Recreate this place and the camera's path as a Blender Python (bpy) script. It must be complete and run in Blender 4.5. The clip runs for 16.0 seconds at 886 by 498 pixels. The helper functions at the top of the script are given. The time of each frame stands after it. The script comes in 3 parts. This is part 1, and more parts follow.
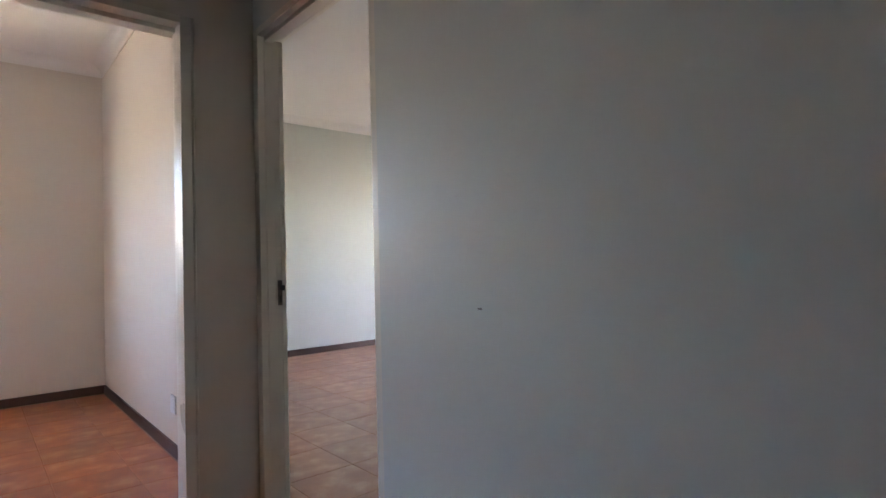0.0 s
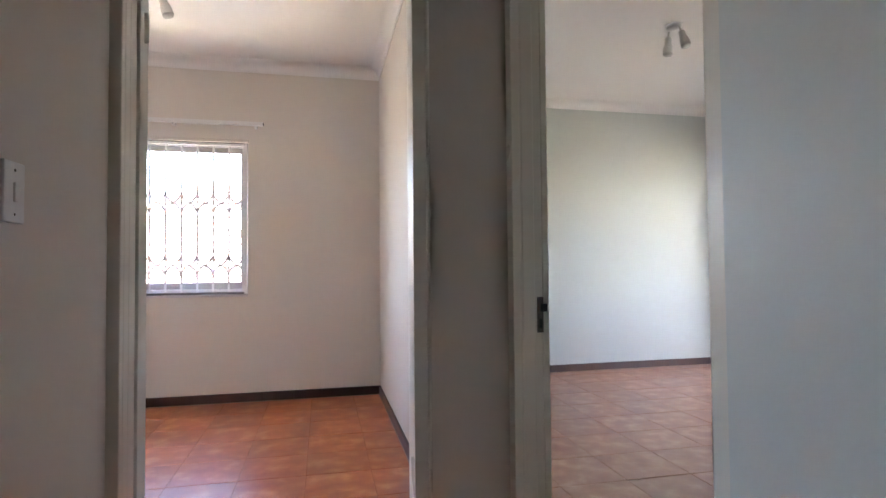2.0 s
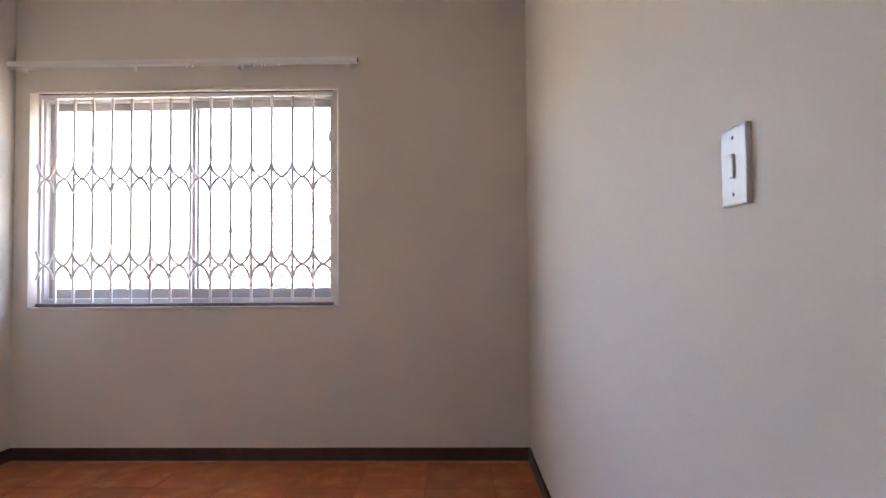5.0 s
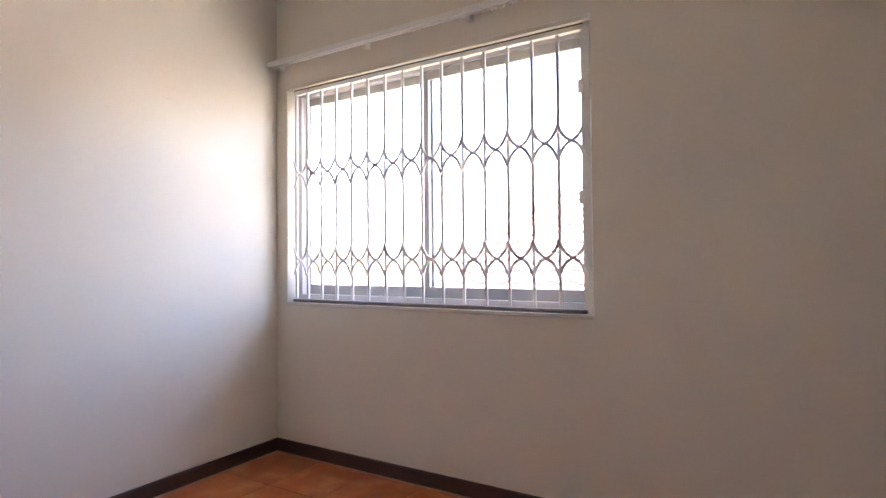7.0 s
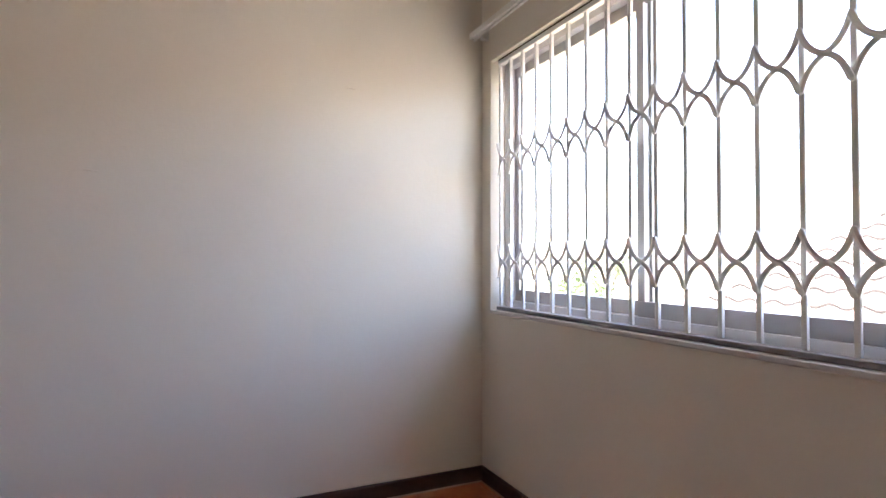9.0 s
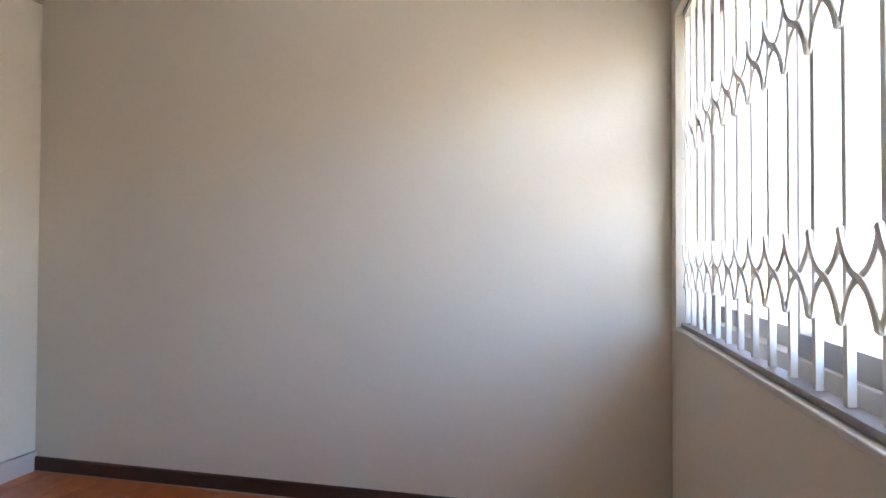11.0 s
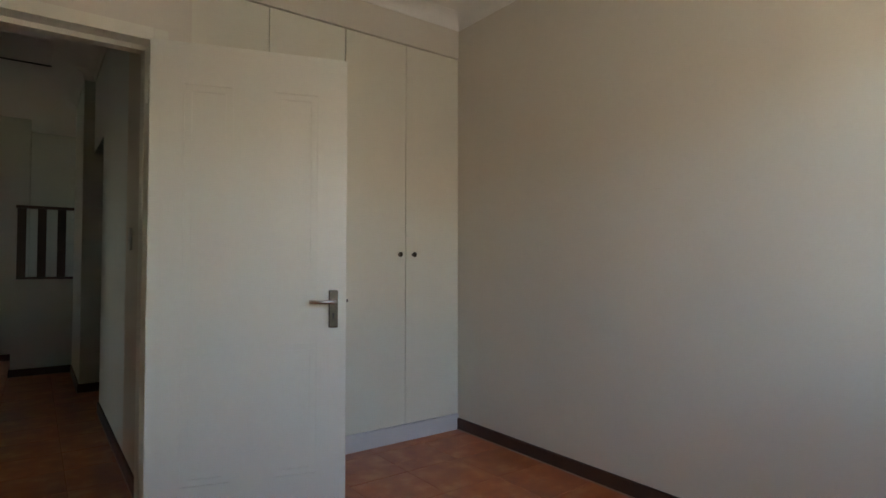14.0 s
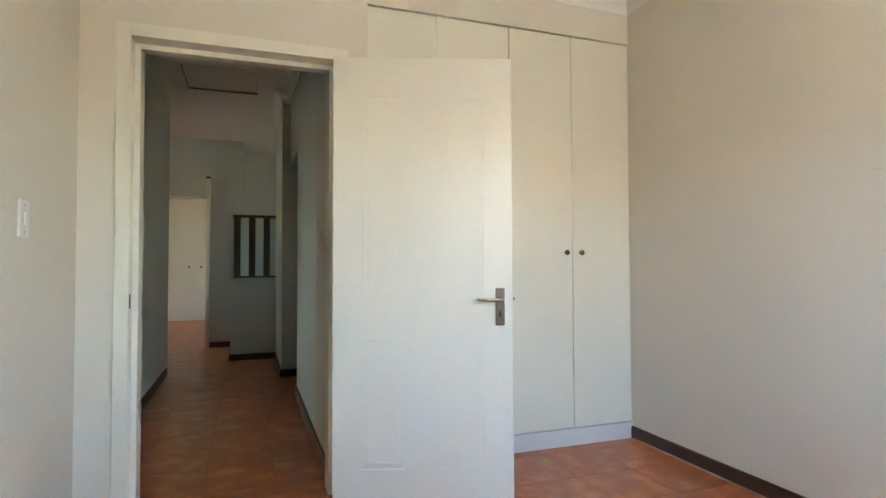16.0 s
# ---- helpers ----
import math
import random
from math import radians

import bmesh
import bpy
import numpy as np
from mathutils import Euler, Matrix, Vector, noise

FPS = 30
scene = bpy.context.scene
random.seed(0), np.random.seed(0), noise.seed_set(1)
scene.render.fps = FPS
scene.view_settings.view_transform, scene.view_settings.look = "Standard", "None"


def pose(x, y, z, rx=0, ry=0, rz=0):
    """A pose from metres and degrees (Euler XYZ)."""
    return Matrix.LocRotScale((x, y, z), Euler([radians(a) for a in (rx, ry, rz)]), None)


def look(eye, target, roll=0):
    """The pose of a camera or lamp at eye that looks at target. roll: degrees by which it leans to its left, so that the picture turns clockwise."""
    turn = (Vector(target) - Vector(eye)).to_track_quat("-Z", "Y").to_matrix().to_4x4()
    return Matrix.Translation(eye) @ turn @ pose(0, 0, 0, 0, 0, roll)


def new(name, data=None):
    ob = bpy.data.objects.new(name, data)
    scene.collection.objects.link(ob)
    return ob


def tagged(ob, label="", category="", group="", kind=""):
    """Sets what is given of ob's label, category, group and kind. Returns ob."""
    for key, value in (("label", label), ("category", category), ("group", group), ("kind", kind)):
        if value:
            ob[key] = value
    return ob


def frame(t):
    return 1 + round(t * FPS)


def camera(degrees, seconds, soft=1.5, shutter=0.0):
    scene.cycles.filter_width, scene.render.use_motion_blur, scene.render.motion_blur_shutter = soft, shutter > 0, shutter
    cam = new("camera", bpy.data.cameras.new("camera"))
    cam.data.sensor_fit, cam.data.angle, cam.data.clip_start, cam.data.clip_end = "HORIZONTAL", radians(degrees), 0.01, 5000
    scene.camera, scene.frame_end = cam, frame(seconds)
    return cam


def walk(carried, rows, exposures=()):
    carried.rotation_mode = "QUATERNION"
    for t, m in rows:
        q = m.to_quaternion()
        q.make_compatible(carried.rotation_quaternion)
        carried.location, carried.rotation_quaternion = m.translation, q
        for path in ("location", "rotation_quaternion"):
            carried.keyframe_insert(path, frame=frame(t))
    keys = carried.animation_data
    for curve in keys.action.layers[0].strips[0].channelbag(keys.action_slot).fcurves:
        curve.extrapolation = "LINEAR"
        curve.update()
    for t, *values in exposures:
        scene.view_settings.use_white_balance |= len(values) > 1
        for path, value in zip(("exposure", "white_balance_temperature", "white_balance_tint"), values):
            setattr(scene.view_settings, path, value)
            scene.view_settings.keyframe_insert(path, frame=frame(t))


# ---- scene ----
cam = camera(77.7, 16.0)
PATH = [
    (0, (-0.655, -2.490, 1.054), (0.648, -0.974, 1.097), -1.38),
    (0.5, (-0.519, -2.358, 1.052), (0.543, -0.664, 1.103), -1.31),
    (1, (-0.447, -2.191, 1.058), (0.397, -0.379, 1.124), -0.64),
    (1.5, (-0.318, -1.971, 1.082), (0.303, -0.071, 1.149), -0.62),
    (2, (-0.276, -1.775, 1.084), (0.153, 0.177, 1.145), -0.50),
    (2.5, (-0.241, -1.498, 1.087), (0.091, 0.473, 1.152), -0.37),
    (3, (-0.184, -1.203, 1.091), (0.076, 0.779, 1.153), -0.48),
    (3.5, (-0.169, -0.920, 1.093), (-0.011, 1.073, 1.152), -0.48),
    (6, (-0.233, 0.283, 1.101), (-0.651, 2.239, 1.148), -0.63),
    (6.5, (-0.192, 0.496, 1.134), (-0.945, 2.349, 1.160), -0.86),
    (7, (-0.211, 0.670, 1.094), (-1.252, 2.377, 1.140), -0.52),
    (7.5, (-0.257, 0.849, 1.096), (-1.492, 2.422, 1.145), -0.37),
    (8, (-0.267, 1.070, 1.096), (-1.686, 2.478, 1.148), -0.03),
    (8.5, (-0.262, 1.325, 1.100), (-1.911, 2.455, 1.152), 0.19),
    (10.8, (-0.325, 2.408, 1.132), (-2.306, 2.136, 1.164), -0.03),
    (11, (-0.328, 2.499, 1.132), (-2.281, 2.068, 1.167), 0.25),
    (11.5, (-0.422, 2.702, 1.149), (-2.233, 1.855, 1.170), -0.12),
    (11.8, (-0.457, 2.767, 1.137), (-2.159, 1.717, 1.175), -0.02),
    (12, (-0.462, 2.764, 1.129), (-2.115, 1.639, 1.165), -0.05),
    (12.5, (-0.490, 2.724, 1.088), (-2.021, 1.440, 1.151), -0.24),
    (13, (-0.488, 2.717, 1.093), (-1.901, 1.302, 1.153), -0.22),
    (13.5, (-0.438, 2.682, 1.096), (-1.755, 1.178, 1.155), 0.01),
    (14, (-0.439, 2.671, 1.100), (-1.632, 1.067, 1.155), 0.08),
    (14.5, (-0.467, 2.677, 1.089), (-1.495, 0.963, 1.152), -0.04),
    (15, (-0.460, 2.668, 1.100), (-1.357, 0.881, 1.154), -0.17),
    (15.5, (-0.455, 2.658, 1.100), (-1.231, 0.816, 1.152), -0.13),
    (16, (-0.445, 2.647, 1.089), (-1.116, 0.764, 1.146), -0.19),
]
walk(cam, [(t, look(eye, target, roll)) for t, eye, target, roll in PATH], exposures=[
    (0.0, 5.62, 6600, 26), (1.0, 5.60, 6450, 24), (1.5, 5.83, 6400, 24), (2.5, 5.83, 6300, 24), (3.5, 5.33, 6450, 26), (6.0, 5.14, 6650, 25), (7.0, 5.18, 6750, 24),
    (8.5, 4.73, 6800, 21), (11.0, 4.89, 6800, 16), (12.0, 4.72, 7150, 14), (13.0, 4.23, 7350, 12), (14.0, 4.13, 7500, 10), (14.6, 4.42, 7400, 10), (16.0, 5.50, 7150, 7)])

# ---- plan, metres ----
XL, XR = -2.735, 0.205          # small bedroom, side walls
YD, YH = 0.06, -0.11          # door wall: bedroom face, hall face
YW, YO = 2.93, 3.16            # window wall: inner face, outer face
XC = 0.305                     # hall wall with the second door
XCB = 0.385                    # its face in the large bedroom
XH = -0.845                     # other hall wall
ZC = 2.768                      # ceiling
CORN = 0.085                   # cornice drop
XE, XEO = 3.97, 4.20           # patio door wall
YB = 3.43                      # far wall of the large bedroom
YC = -0.24                      # face of the built-in cupboards
WX0, WX1, WZ0, WZ1 = -2.650, -0.863, 0.865, 2.112   # window opening
DX0, DX1, DZ = -0.812, -0.006, 2.03                   # first door opening
BY0, BY1 = -1.02, -0.19                           # second door opening
SY0, SY1, SZ = 0.9, 3.07, 2.225                     # patio door opening

# ---- daylight ----
world = bpy.data.worlds.new("sky")
scene.world = world
world.use_nodes = True
wn = world.node_tree
sky = wn.nodes.new("ShaderNodeTexSky")
sky.sky_type, sky.sun_disc = "NISHITA", False
sky.sun_elevation, sky.sun_rotation = radians(62), radians(182)
sky.air_density, sky.dust_density = 1.0, 2.5
wn.links.new(sky.outputs[0], wn.nodes["Background"].inputs[0])
wn.nodes["Background"].inputs[1].default_value = 0.15
sun = new("sun", bpy.data.lights.new("sun", "SUN"))
sun.data.energy, sun.data.angle, sun.data.color = 3.5, radians(0.6), (1.0, 0.95, 0.88)
# high sun from behind the house: it lights the yard and roofs, and no room directly
sun.matrix_world = look((0, 0, 30), (0.6, 15.5, 0))


# ---- materials ----
def mat(name, base, rough=0.6, metal=0.0, var=0.06, scale=2.0, bump=0.0, bscale=40.0, spec=0.5, vrough=0.08, fine=0.03):
    m = bpy.data.materials.new(name)
    m.use_nodes = True
    n, l = m.node_tree.nodes, m.node_tree.links
    b = n["Principled BSDF"]
    tc = n.new("ShaderNodeTexCoord")
    big = n.new("ShaderNodeTexNoise")
    big.inputs["Scale"].default_value, big.inputs["Detail"].default_value = scale, 5
    l.new(tc.outputs["Object"], big.inputs["Vector"])
    small = n.new("ShaderNodeTexNoise")
    small.inputs["Scale"].default_value, small.inputs["Detail"].default_value = bscale, 4
    l.new(tc.outputs["Object"], small.inputs["Vector"])
    mixa = n.new("ShaderNodeMix")
    mixa.data_type = "RGBA"
    mixa.inputs[6].default_value = (*[c * (1 - var) for c in base], 1)
    mixa.inputs[7].default_value = (*[min(c * (1 + var), 1) for c in base], 1)
    l.new(big.outputs[0], mixa.inputs[0])
    mixb = n.new("ShaderNodeMix")
    mixb.data_type, mixb.blend_type = "RGBA", "MULTIPLY"
    mixb.inputs[0].default_value = 1.0
    ramp = n.new("ShaderNodeMapRange")
    ramp.inputs[3].default_value, ramp.inputs[4].default_value = 1 - 2 * fine, 1.0
    l.new(small.outputs[0], ramp.inputs[0])
    l.new(mixa.outputs[2], mixb.inputs[6])
    l.new(ramp.outputs[0], mixb.inputs[7])
    l.new(mixb.outputs[2], b.inputs["Base Color"])
    rr = n.new("ShaderNodeMapRange")
    rr.inputs[3].default_value, rr.inputs[4].default_value = max(rough - vrough, 0.02), min(rough + vrough, 1)
    l.new(big.outputs[0], rr.inputs[0])
    l.new(rr.outputs[0], b.inputs["Roughness"])
    b.inputs["Metallic"].default_value = metal
    b.inputs["Specular IOR Level"].default_value = spec
    if bump:
        bp = n.new("ShaderNodeBump")
        bp.inputs["Strength"].default_value, bp.inputs["Distance"].default_value = bump, 0.002
        l.new(small.outputs[0], bp.inputs["Height"])
        l.new(bp.outputs[0], b.inputs["Normal"])
    return m


# wall paint of the large bedroom; its cooler, dimmer light is in the colour
WALLB = mat("dimmed_cool_wall_paint", (0.57, 0.595, 0.545), 0.62, var=0.035, scale=1.3, bump=0.3, bscale=60, vrough=0.08, spec=0.22, fine=0.01)
WALL = mat("wall_paint", (0.745, 0.690, 0.605), 0.62, var=0.035, scale=1.3, bump=0.3, bscale=60, vrough=0.08, spec=0.22, fine=0.01)
HALLWALL = mat("hall_paint", (0.695, 0.725, 0.675), 0.42, var=0.04, scale=1.1, bump=0.25, bscale=60, vrough=0.06, spec=0.4, fine=0.01)
CEIL = mat("ceiling_paint", (0.86, 0.84, 0.80), 0.8, var=0.02, scale=1.0, bump=0.15, bscale=90, spec=0.3, fine=0.01)
TRIM = mat("gloss_trim_paint", (0.82, 0.79, 0.69), 0.3, var=0.05, scale=3, bump=0.1, bscale=30, fine=0.02)
DOORP = mat("door_paint", (0.81, 0.79, 0.71), 0.38, var=0.03, scale=2, bump=0.2, bscale=25, fine=0.01)
CUPP = mat("cupboard_paint", (0.80, 0.77, 0.66), 0.35, var=0.02, scale=2, bump=0.1, bscale=40, fine=0.01)
GAP_SHADE = mat("gap_shade", (0.12, 0.10, 0.08), 0.9)
SKIRT = mat("dark_skirting_wood", (0.068, 0.028, 0.017), 0.45, var=0.3, scale=9, bump=0.2, bscale=60, fine=0.15)
BEAD = mat("pale_grout_bead", (0.42, 0.30, 0.24), 0.8, var=0.3, scale=9)
SASH = mat("dull_aluminium", (0.42, 0.40, 0.39), 0.35, metal=0.3, var=0.06, scale=6, fine=0.03)
GROUT = mat("floor_grout", (0.40, 0.15, 0.075), 0.8, var=0.2, scale=6, bump=0.4, bscale=150)
ALU = mat("white_aluminium", (0.72, 0.70, 0.70), 0.35, metal=0.0, var=0.04, scale=5, fine=0.03)
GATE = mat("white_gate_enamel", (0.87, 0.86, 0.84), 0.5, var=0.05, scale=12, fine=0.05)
TRACK = mat("grimy_track_steel", (0.22, 0.20, 0.20), 0.5, var=0.3, scale=14)
CHROME = mat("satin_chrome", (0.55, 0.54, 0.52), 0.16, metal=1.0, var=0.1, scale=20)
STEEL = mat("worn_lock_steel", (0.16, 0.14, 0.12), 0.45, metal=0.8, var=0.3, scale=30)
PLATE = mat("tarnished_chrome", (0.30, 0.295, 0.285), 0.16, metal=1.0, var=0.35, scale=40)
BRASS = mat("knob_metal", (0.13, 0.11, 0.09), 0.22, metal=1.0, var=0.2, scale=30)
PLASTIC = mat("switch_plastic", (0.82, 0.81, 0.77), 0.35, var=0.02)
WHITEM = mat("lamp_enamel", (0.80, 0.79, 0.74), 0.35, var=0.03)
BULB = mat("frosted_bulb", (0.70, 0.70, 0.66), 0.15, var=0.03)
DARKWOOD = mat("dark_baluster_wood", (0.14, 0.085, 0.06), 0.4, var=0.35, scale=8, bump=0.2, bscale=70, fine=0.2)
SILL = mat("sill_paint", (0.66, 0.62, 0.60), 0.45, var=0.08, scale=7, bump=0.2, bscale=50)
BLACK = mat("black_plastic", (0.02, 0.02, 0.02), 0.4)
ROOF = mat("weathered_roof_tile", (0.25, 0.215, 0.195), 0.75, var=0.25, scale=1.6, bump=0.4, bscale=30, fine=0.15)
# near-black: the shade under each roof tile lap is put into this colour
LAP_SHADE = mat("shaded_tile_edge", (0.020, 0.016, 0.015), 0.95, var=0.4, scale=4, fine=0.2)
PLASTER = mat("outdoor_plaster", (0.45, 0.44, 0.42), 0.85, var=0.08, scale=0.7, bump=0.4, bscale=30, fine=0.06)
EARTH = mat("dry_lawn_ground", (0.24, 0.21, 0.13), 0.95, var=0.3, scale=0.3, bump=0.5, bscale=5, fine=0.25)
PAVE = mat("balcony_tile", (0.16, 0.155, 0.15), 0.6, var=0.1, scale=1.5)
LEAF = mat("leaf_green", (0.08, 0.12, 0.05), 0.6, var=0.4, scale=4)
BARK = mat("bark", (0.16, 0.12, 0.09), 0.9, var=0.3, scale=5)
MARK = mat("scuff_grey", (0.30, 0.29, 0.27), 0.7)


def tile_material(name, dark, middle, pale, rim_tone):
    """Mottled terracotta ceramic with a satin glaze, each tile a little different."""
    m = bpy.data.materials.new(name)
    m.use_nodes = True
    n, l = m.node_tree.nodes, m.node_tree.links
    b = n["Principled BSDF"]
    b.inputs["IOR"].default_value = 1.62
    tc, info, geo = n.new("ShaderNodeTexCoord"), n.new("ShaderNodeObjectInfo"), n.new("ShaderNodeNewGeometry")
    add = n.new("ShaderNodeVectorMath")
    scl = n.new("ShaderNodeVectorMath")
    scl.operation = "SCALE"
    comb = n.new("ShaderNodeCombineXYZ")
    l.new(info.outputs["Random"], comb.inputs[0])
    l.new(geo.outputs["Random Per Island"], comb.inputs[1])
    l.new(comb.outputs[0], scl.inputs[0])
    scl.inputs["Scale"].default_value = 37.0
    l.new(geo.outputs["Position"], add.inputs[0])
    l.new(scl.outputs[0], add.inputs[1])
    noise_a, noise_b = n.new("ShaderNodeTexNoise"), n.new("ShaderNodeTexNoise")
    for nd, s, d in ((noise_a, 8.0, 5), (noise_b, 90.0, 3)):
        nd.inputs["Scale"].default_value, nd.inputs["Detail"].default_value = s, d
        l.new(add.outputs[0], nd.inputs["Vector"])
    ramp = n.new("ShaderNodeValToRGB")
    e = ramp.color_ramp.elements
    e[0].position, e[0].color = 0.34, (*dark, 1)
    e[1].position, e[1].color = 0.70, (*pale, 1)
    mid = e.new(0.52)
    mid.color = (*middle, 1)
    l.new(noise_a.outputs[0], ramp.inputs[0])
    hsv = n.new("ShaderNodeHueSaturation")
    val = n.new("ShaderNodeMapRange")
    val.inputs[3].default_value, val.inputs[4].default_value = 0.88, 1.10
    l.new(info.outputs["Random"], val.inputs[0])
    l.new(val.outputs[0], hsv.inputs["Value"])
    l.new(ramp.outputs[0], hsv.inputs["Color"])
    # the glaze is burnt a little darker round the rim of each tile
    av, sep = n.new("ShaderNodeVectorMath"), n.new("ShaderNodeSeparateXYZ")
    av.operation = "ABSOLUTE"
    far, rim = n.new("ShaderNodeMath"), n.new("ShaderNodeMapRange")
    far.operation = "MAXIMUM"
    l.new(tc.outputs["Object"], av.inputs[0])
    l.new(av.outputs[0], sep.inputs[0])
    l.new(sep.outputs[0], far.inputs[0])
    l.new(sep.outputs[1], far.inputs[1])
    l.new(far.outputs[0], rim.inputs[0])
    for k, v in ((1, 0.105), (2, 0.166), (3, 0.0), (4, 0.18)):
        rim.inputs[k].default_value = v
    mixr = n.new("ShaderNodeMix")
    mixr.data_type = "RGBA"
    mixr.inputs[7].default_value = (*rim_tone, 1)
    l.new(rim.outputs[0], mixr.inputs[0])
    l.new(hsv.outputs[0], mixr.inputs[6])
    l.new(mixr.outputs[2], b.inputs["Base Color"])
    rr = n.new("ShaderNodeMapRange")
    rr.inputs[3].default_value, rr.inputs[4].default_value = 0.27, 0.30
    l.new(noise_a.outputs[0], rr.inputs[0])
    l.new(rr.outputs[0], b.inputs["Roughness"])
    bp = n.new("ShaderNodeBump")
    bp.inputs["Strength"].default_value, bp.inputs["Distance"].default_value = 0.08, 0.002
    l.new(noise_b.outputs[0], bp.inputs["Height"])
    l.new(bp.outputs[0], b.inputs["Normal"])
    return m


TILE = tile_material("terracotta_tile", (0.40, 0.090, 0.026), (0.48, 0.130, 0.040), (0.60, 0.245, 0.100), (0.34, 0.085, 0.030))
ROSE_TILE = tile_material("rose_terracotta_tile", (0.36, 0.135, 0.075), (0.43, 0.185, 0.105), (0.54, 0.29, 0.18), (0.32, 0.125, 0.075))


def glass_material():
    m = bpy.data.materials.new("window_glass")
    m.use_nodes = True
    n, l = m.node_tree.nodes, m.node_tree.links
    n.remove(n["Principled BSDF"])
    out = n["Material Output"]
    tr, gl, mx, fr = n.new("ShaderNodeBsdfTransparent"), n.new("ShaderNodeBsdfGlossy"), n.new("ShaderNodeMixShader"), n.new("ShaderNodeLayerWeight")
    tr.inputs[0].default_value = (0.95, 0.97, 0.96, 1)
    gl.inputs["Roughness"].default_value = 0.02
    pw, sc = n.new("ShaderNodeMath"), n.new("ShaderNodeMapRange")
    pw.operation = "POWER"
    pw.inputs[1].default_value = 5.0
    sc.inputs[3].default_value, sc.inputs[4].default_value = 0.04, 0.6
    fr.inputs[0].default_value = 0.5
    l.new(fr.outputs["Facing"], pw.inputs[0])
    l.new(pw.outputs[0], sc.inputs[0])
    l.new(sc.outputs[0], mx.inputs[0])
    l.new(tr.outputs[0], mx.inputs[1])
    l.new(gl.outputs[0], mx.inputs[2])
    l.new(mx.outputs[0], out.inputs[0])
    return m


GLASS = glass_material()


# ---- mesh helpers ----
def box(bm, x0, x1, y0, y1, z0, z1, bevel=0.0):
    vs = [bm.verts.new(p) for p in ((x0, y0, z0), (x1, y0, z0), (x1, y1, z0), (x0, y1, z0), (x0, y0, z1), (x1, y0, z1), (x1, y1, z1), (x0, y1, z1))]
    fs = [bm.faces.new([vs[i] for i in q]) for q in ((0, 3, 2, 1), (4, 5, 6, 7), (0, 1, 5, 4), (1, 2, 6, 5), (2, 3, 7, 6), (3, 0, 4, 7))]
    if bevel:
        bmesh.ops.bevel(bm, geom=list({e for f in fs for e in f.edges}), offset=bevel, segments=2, affect="EDGES", profile=0.5)
    return bm


def part(name, bm, material, parent=None, label="", smooth=False):
    me = bpy.data.meshes.new(name)
    bmesh.ops.recalc_face_normals(bm, faces=bm.faces)
    bm.to_mesh(me)
    bm.free()
    me.materials.append(material)
    if smooth:
        me.shade_smooth()
    ob = new(name, me)
    if parent:
        ob.parent = parent
    return tagged(ob, label) if label else ob


def boxpart(name, dims, material, parent=None, label="", bevel=0.0):
    return part(name, box(bmesh.new(), *dims, bevel=bevel), material, parent, label)


def thing(name, at, label, category, group="", kind=""):
    ob = new(name)
    ob.matrix_world = at if isinstance(at, Matrix) else Matrix.Translation(at)
    return tagged(ob, label, category, group, kind)


def wall(name, axis, c0, c1, a0, a1, z0, z1, holes=(), material=None, label=""):
    """A wall of thickness c0..c1 across the axis, from a0 to a1 along it, with rectangular openings (a, b, za, zb)."""
    bm = bmesh.new()
    cuts = sorted({a0, a1, *[v for h in holes for v in h[:2]]})
    for p, q in zip(cuts, cuts[1:]):
        zs = [z0]
        for a, b, za, zb in holes:
            if a <= p and q <= b:
                zs += [za, zb]
        zs.append(z1)
        for lo, hi in zip(zs[::2], zs[1::2]):
            if hi - lo > 1e-4:
                if axis == "x":
                    box(bm, c0, c1, p, q, lo, hi)
                else:
                    box(bm, p, q, c0, c1, lo, hi)
    bmesh.ops.remove_doubles(bm, verts=bm.verts, dist=1e-5)
    seen = {}
    for f in bm.faces:
        seen.setdefault(tuple(round(v, 4) for v in f.calc_center_median()), []).append(f)
    bmesh.ops.delete(bm, geom=[f for fs in seen.values() if len(fs) > 1 for f in fs], context="FACES")
    return tagged(part(name, bm, material or WALL), label or "painted plaster wall, plain and slightly uneven", "wall", kind="structure")


def tube(bm, points, r, seg=8, flat=1.0, up=(0, 0, 1)):
    """A rod swept through the points; flat squeezes it across."""
    rings = []
    pts = [Vector(p) for p in points]
    for i, p in enumerate(pts):
        d = (pts[min(i + 1, len(pts) - 1)] - pts[max(i - 1, 0)]).normalized()
        u = Vector(up) if abs(d.dot(Vector(up))) < 0.95 else Vector((1, 0, 0))
        a = d.cross(u).normalized()
        b = a.cross(d).normalized()
        rings.append([bm.verts.new(p + a * r * math.cos(2 * math.pi * k / seg) + b * r * flat * math.sin(2 * math.pi * k / seg)) for k in range(seg)])
    for r0, r1 in zip(rings, rings[1:]):
        for k in range(seg):
            bm.faces.new((r0[k], r0[(k + 1) % seg], r1[(k + 1) % seg], r1[k]))
    bm.faces.new(rings[0][::-1])
    bm.faces.new(rings[-1])
    return bm


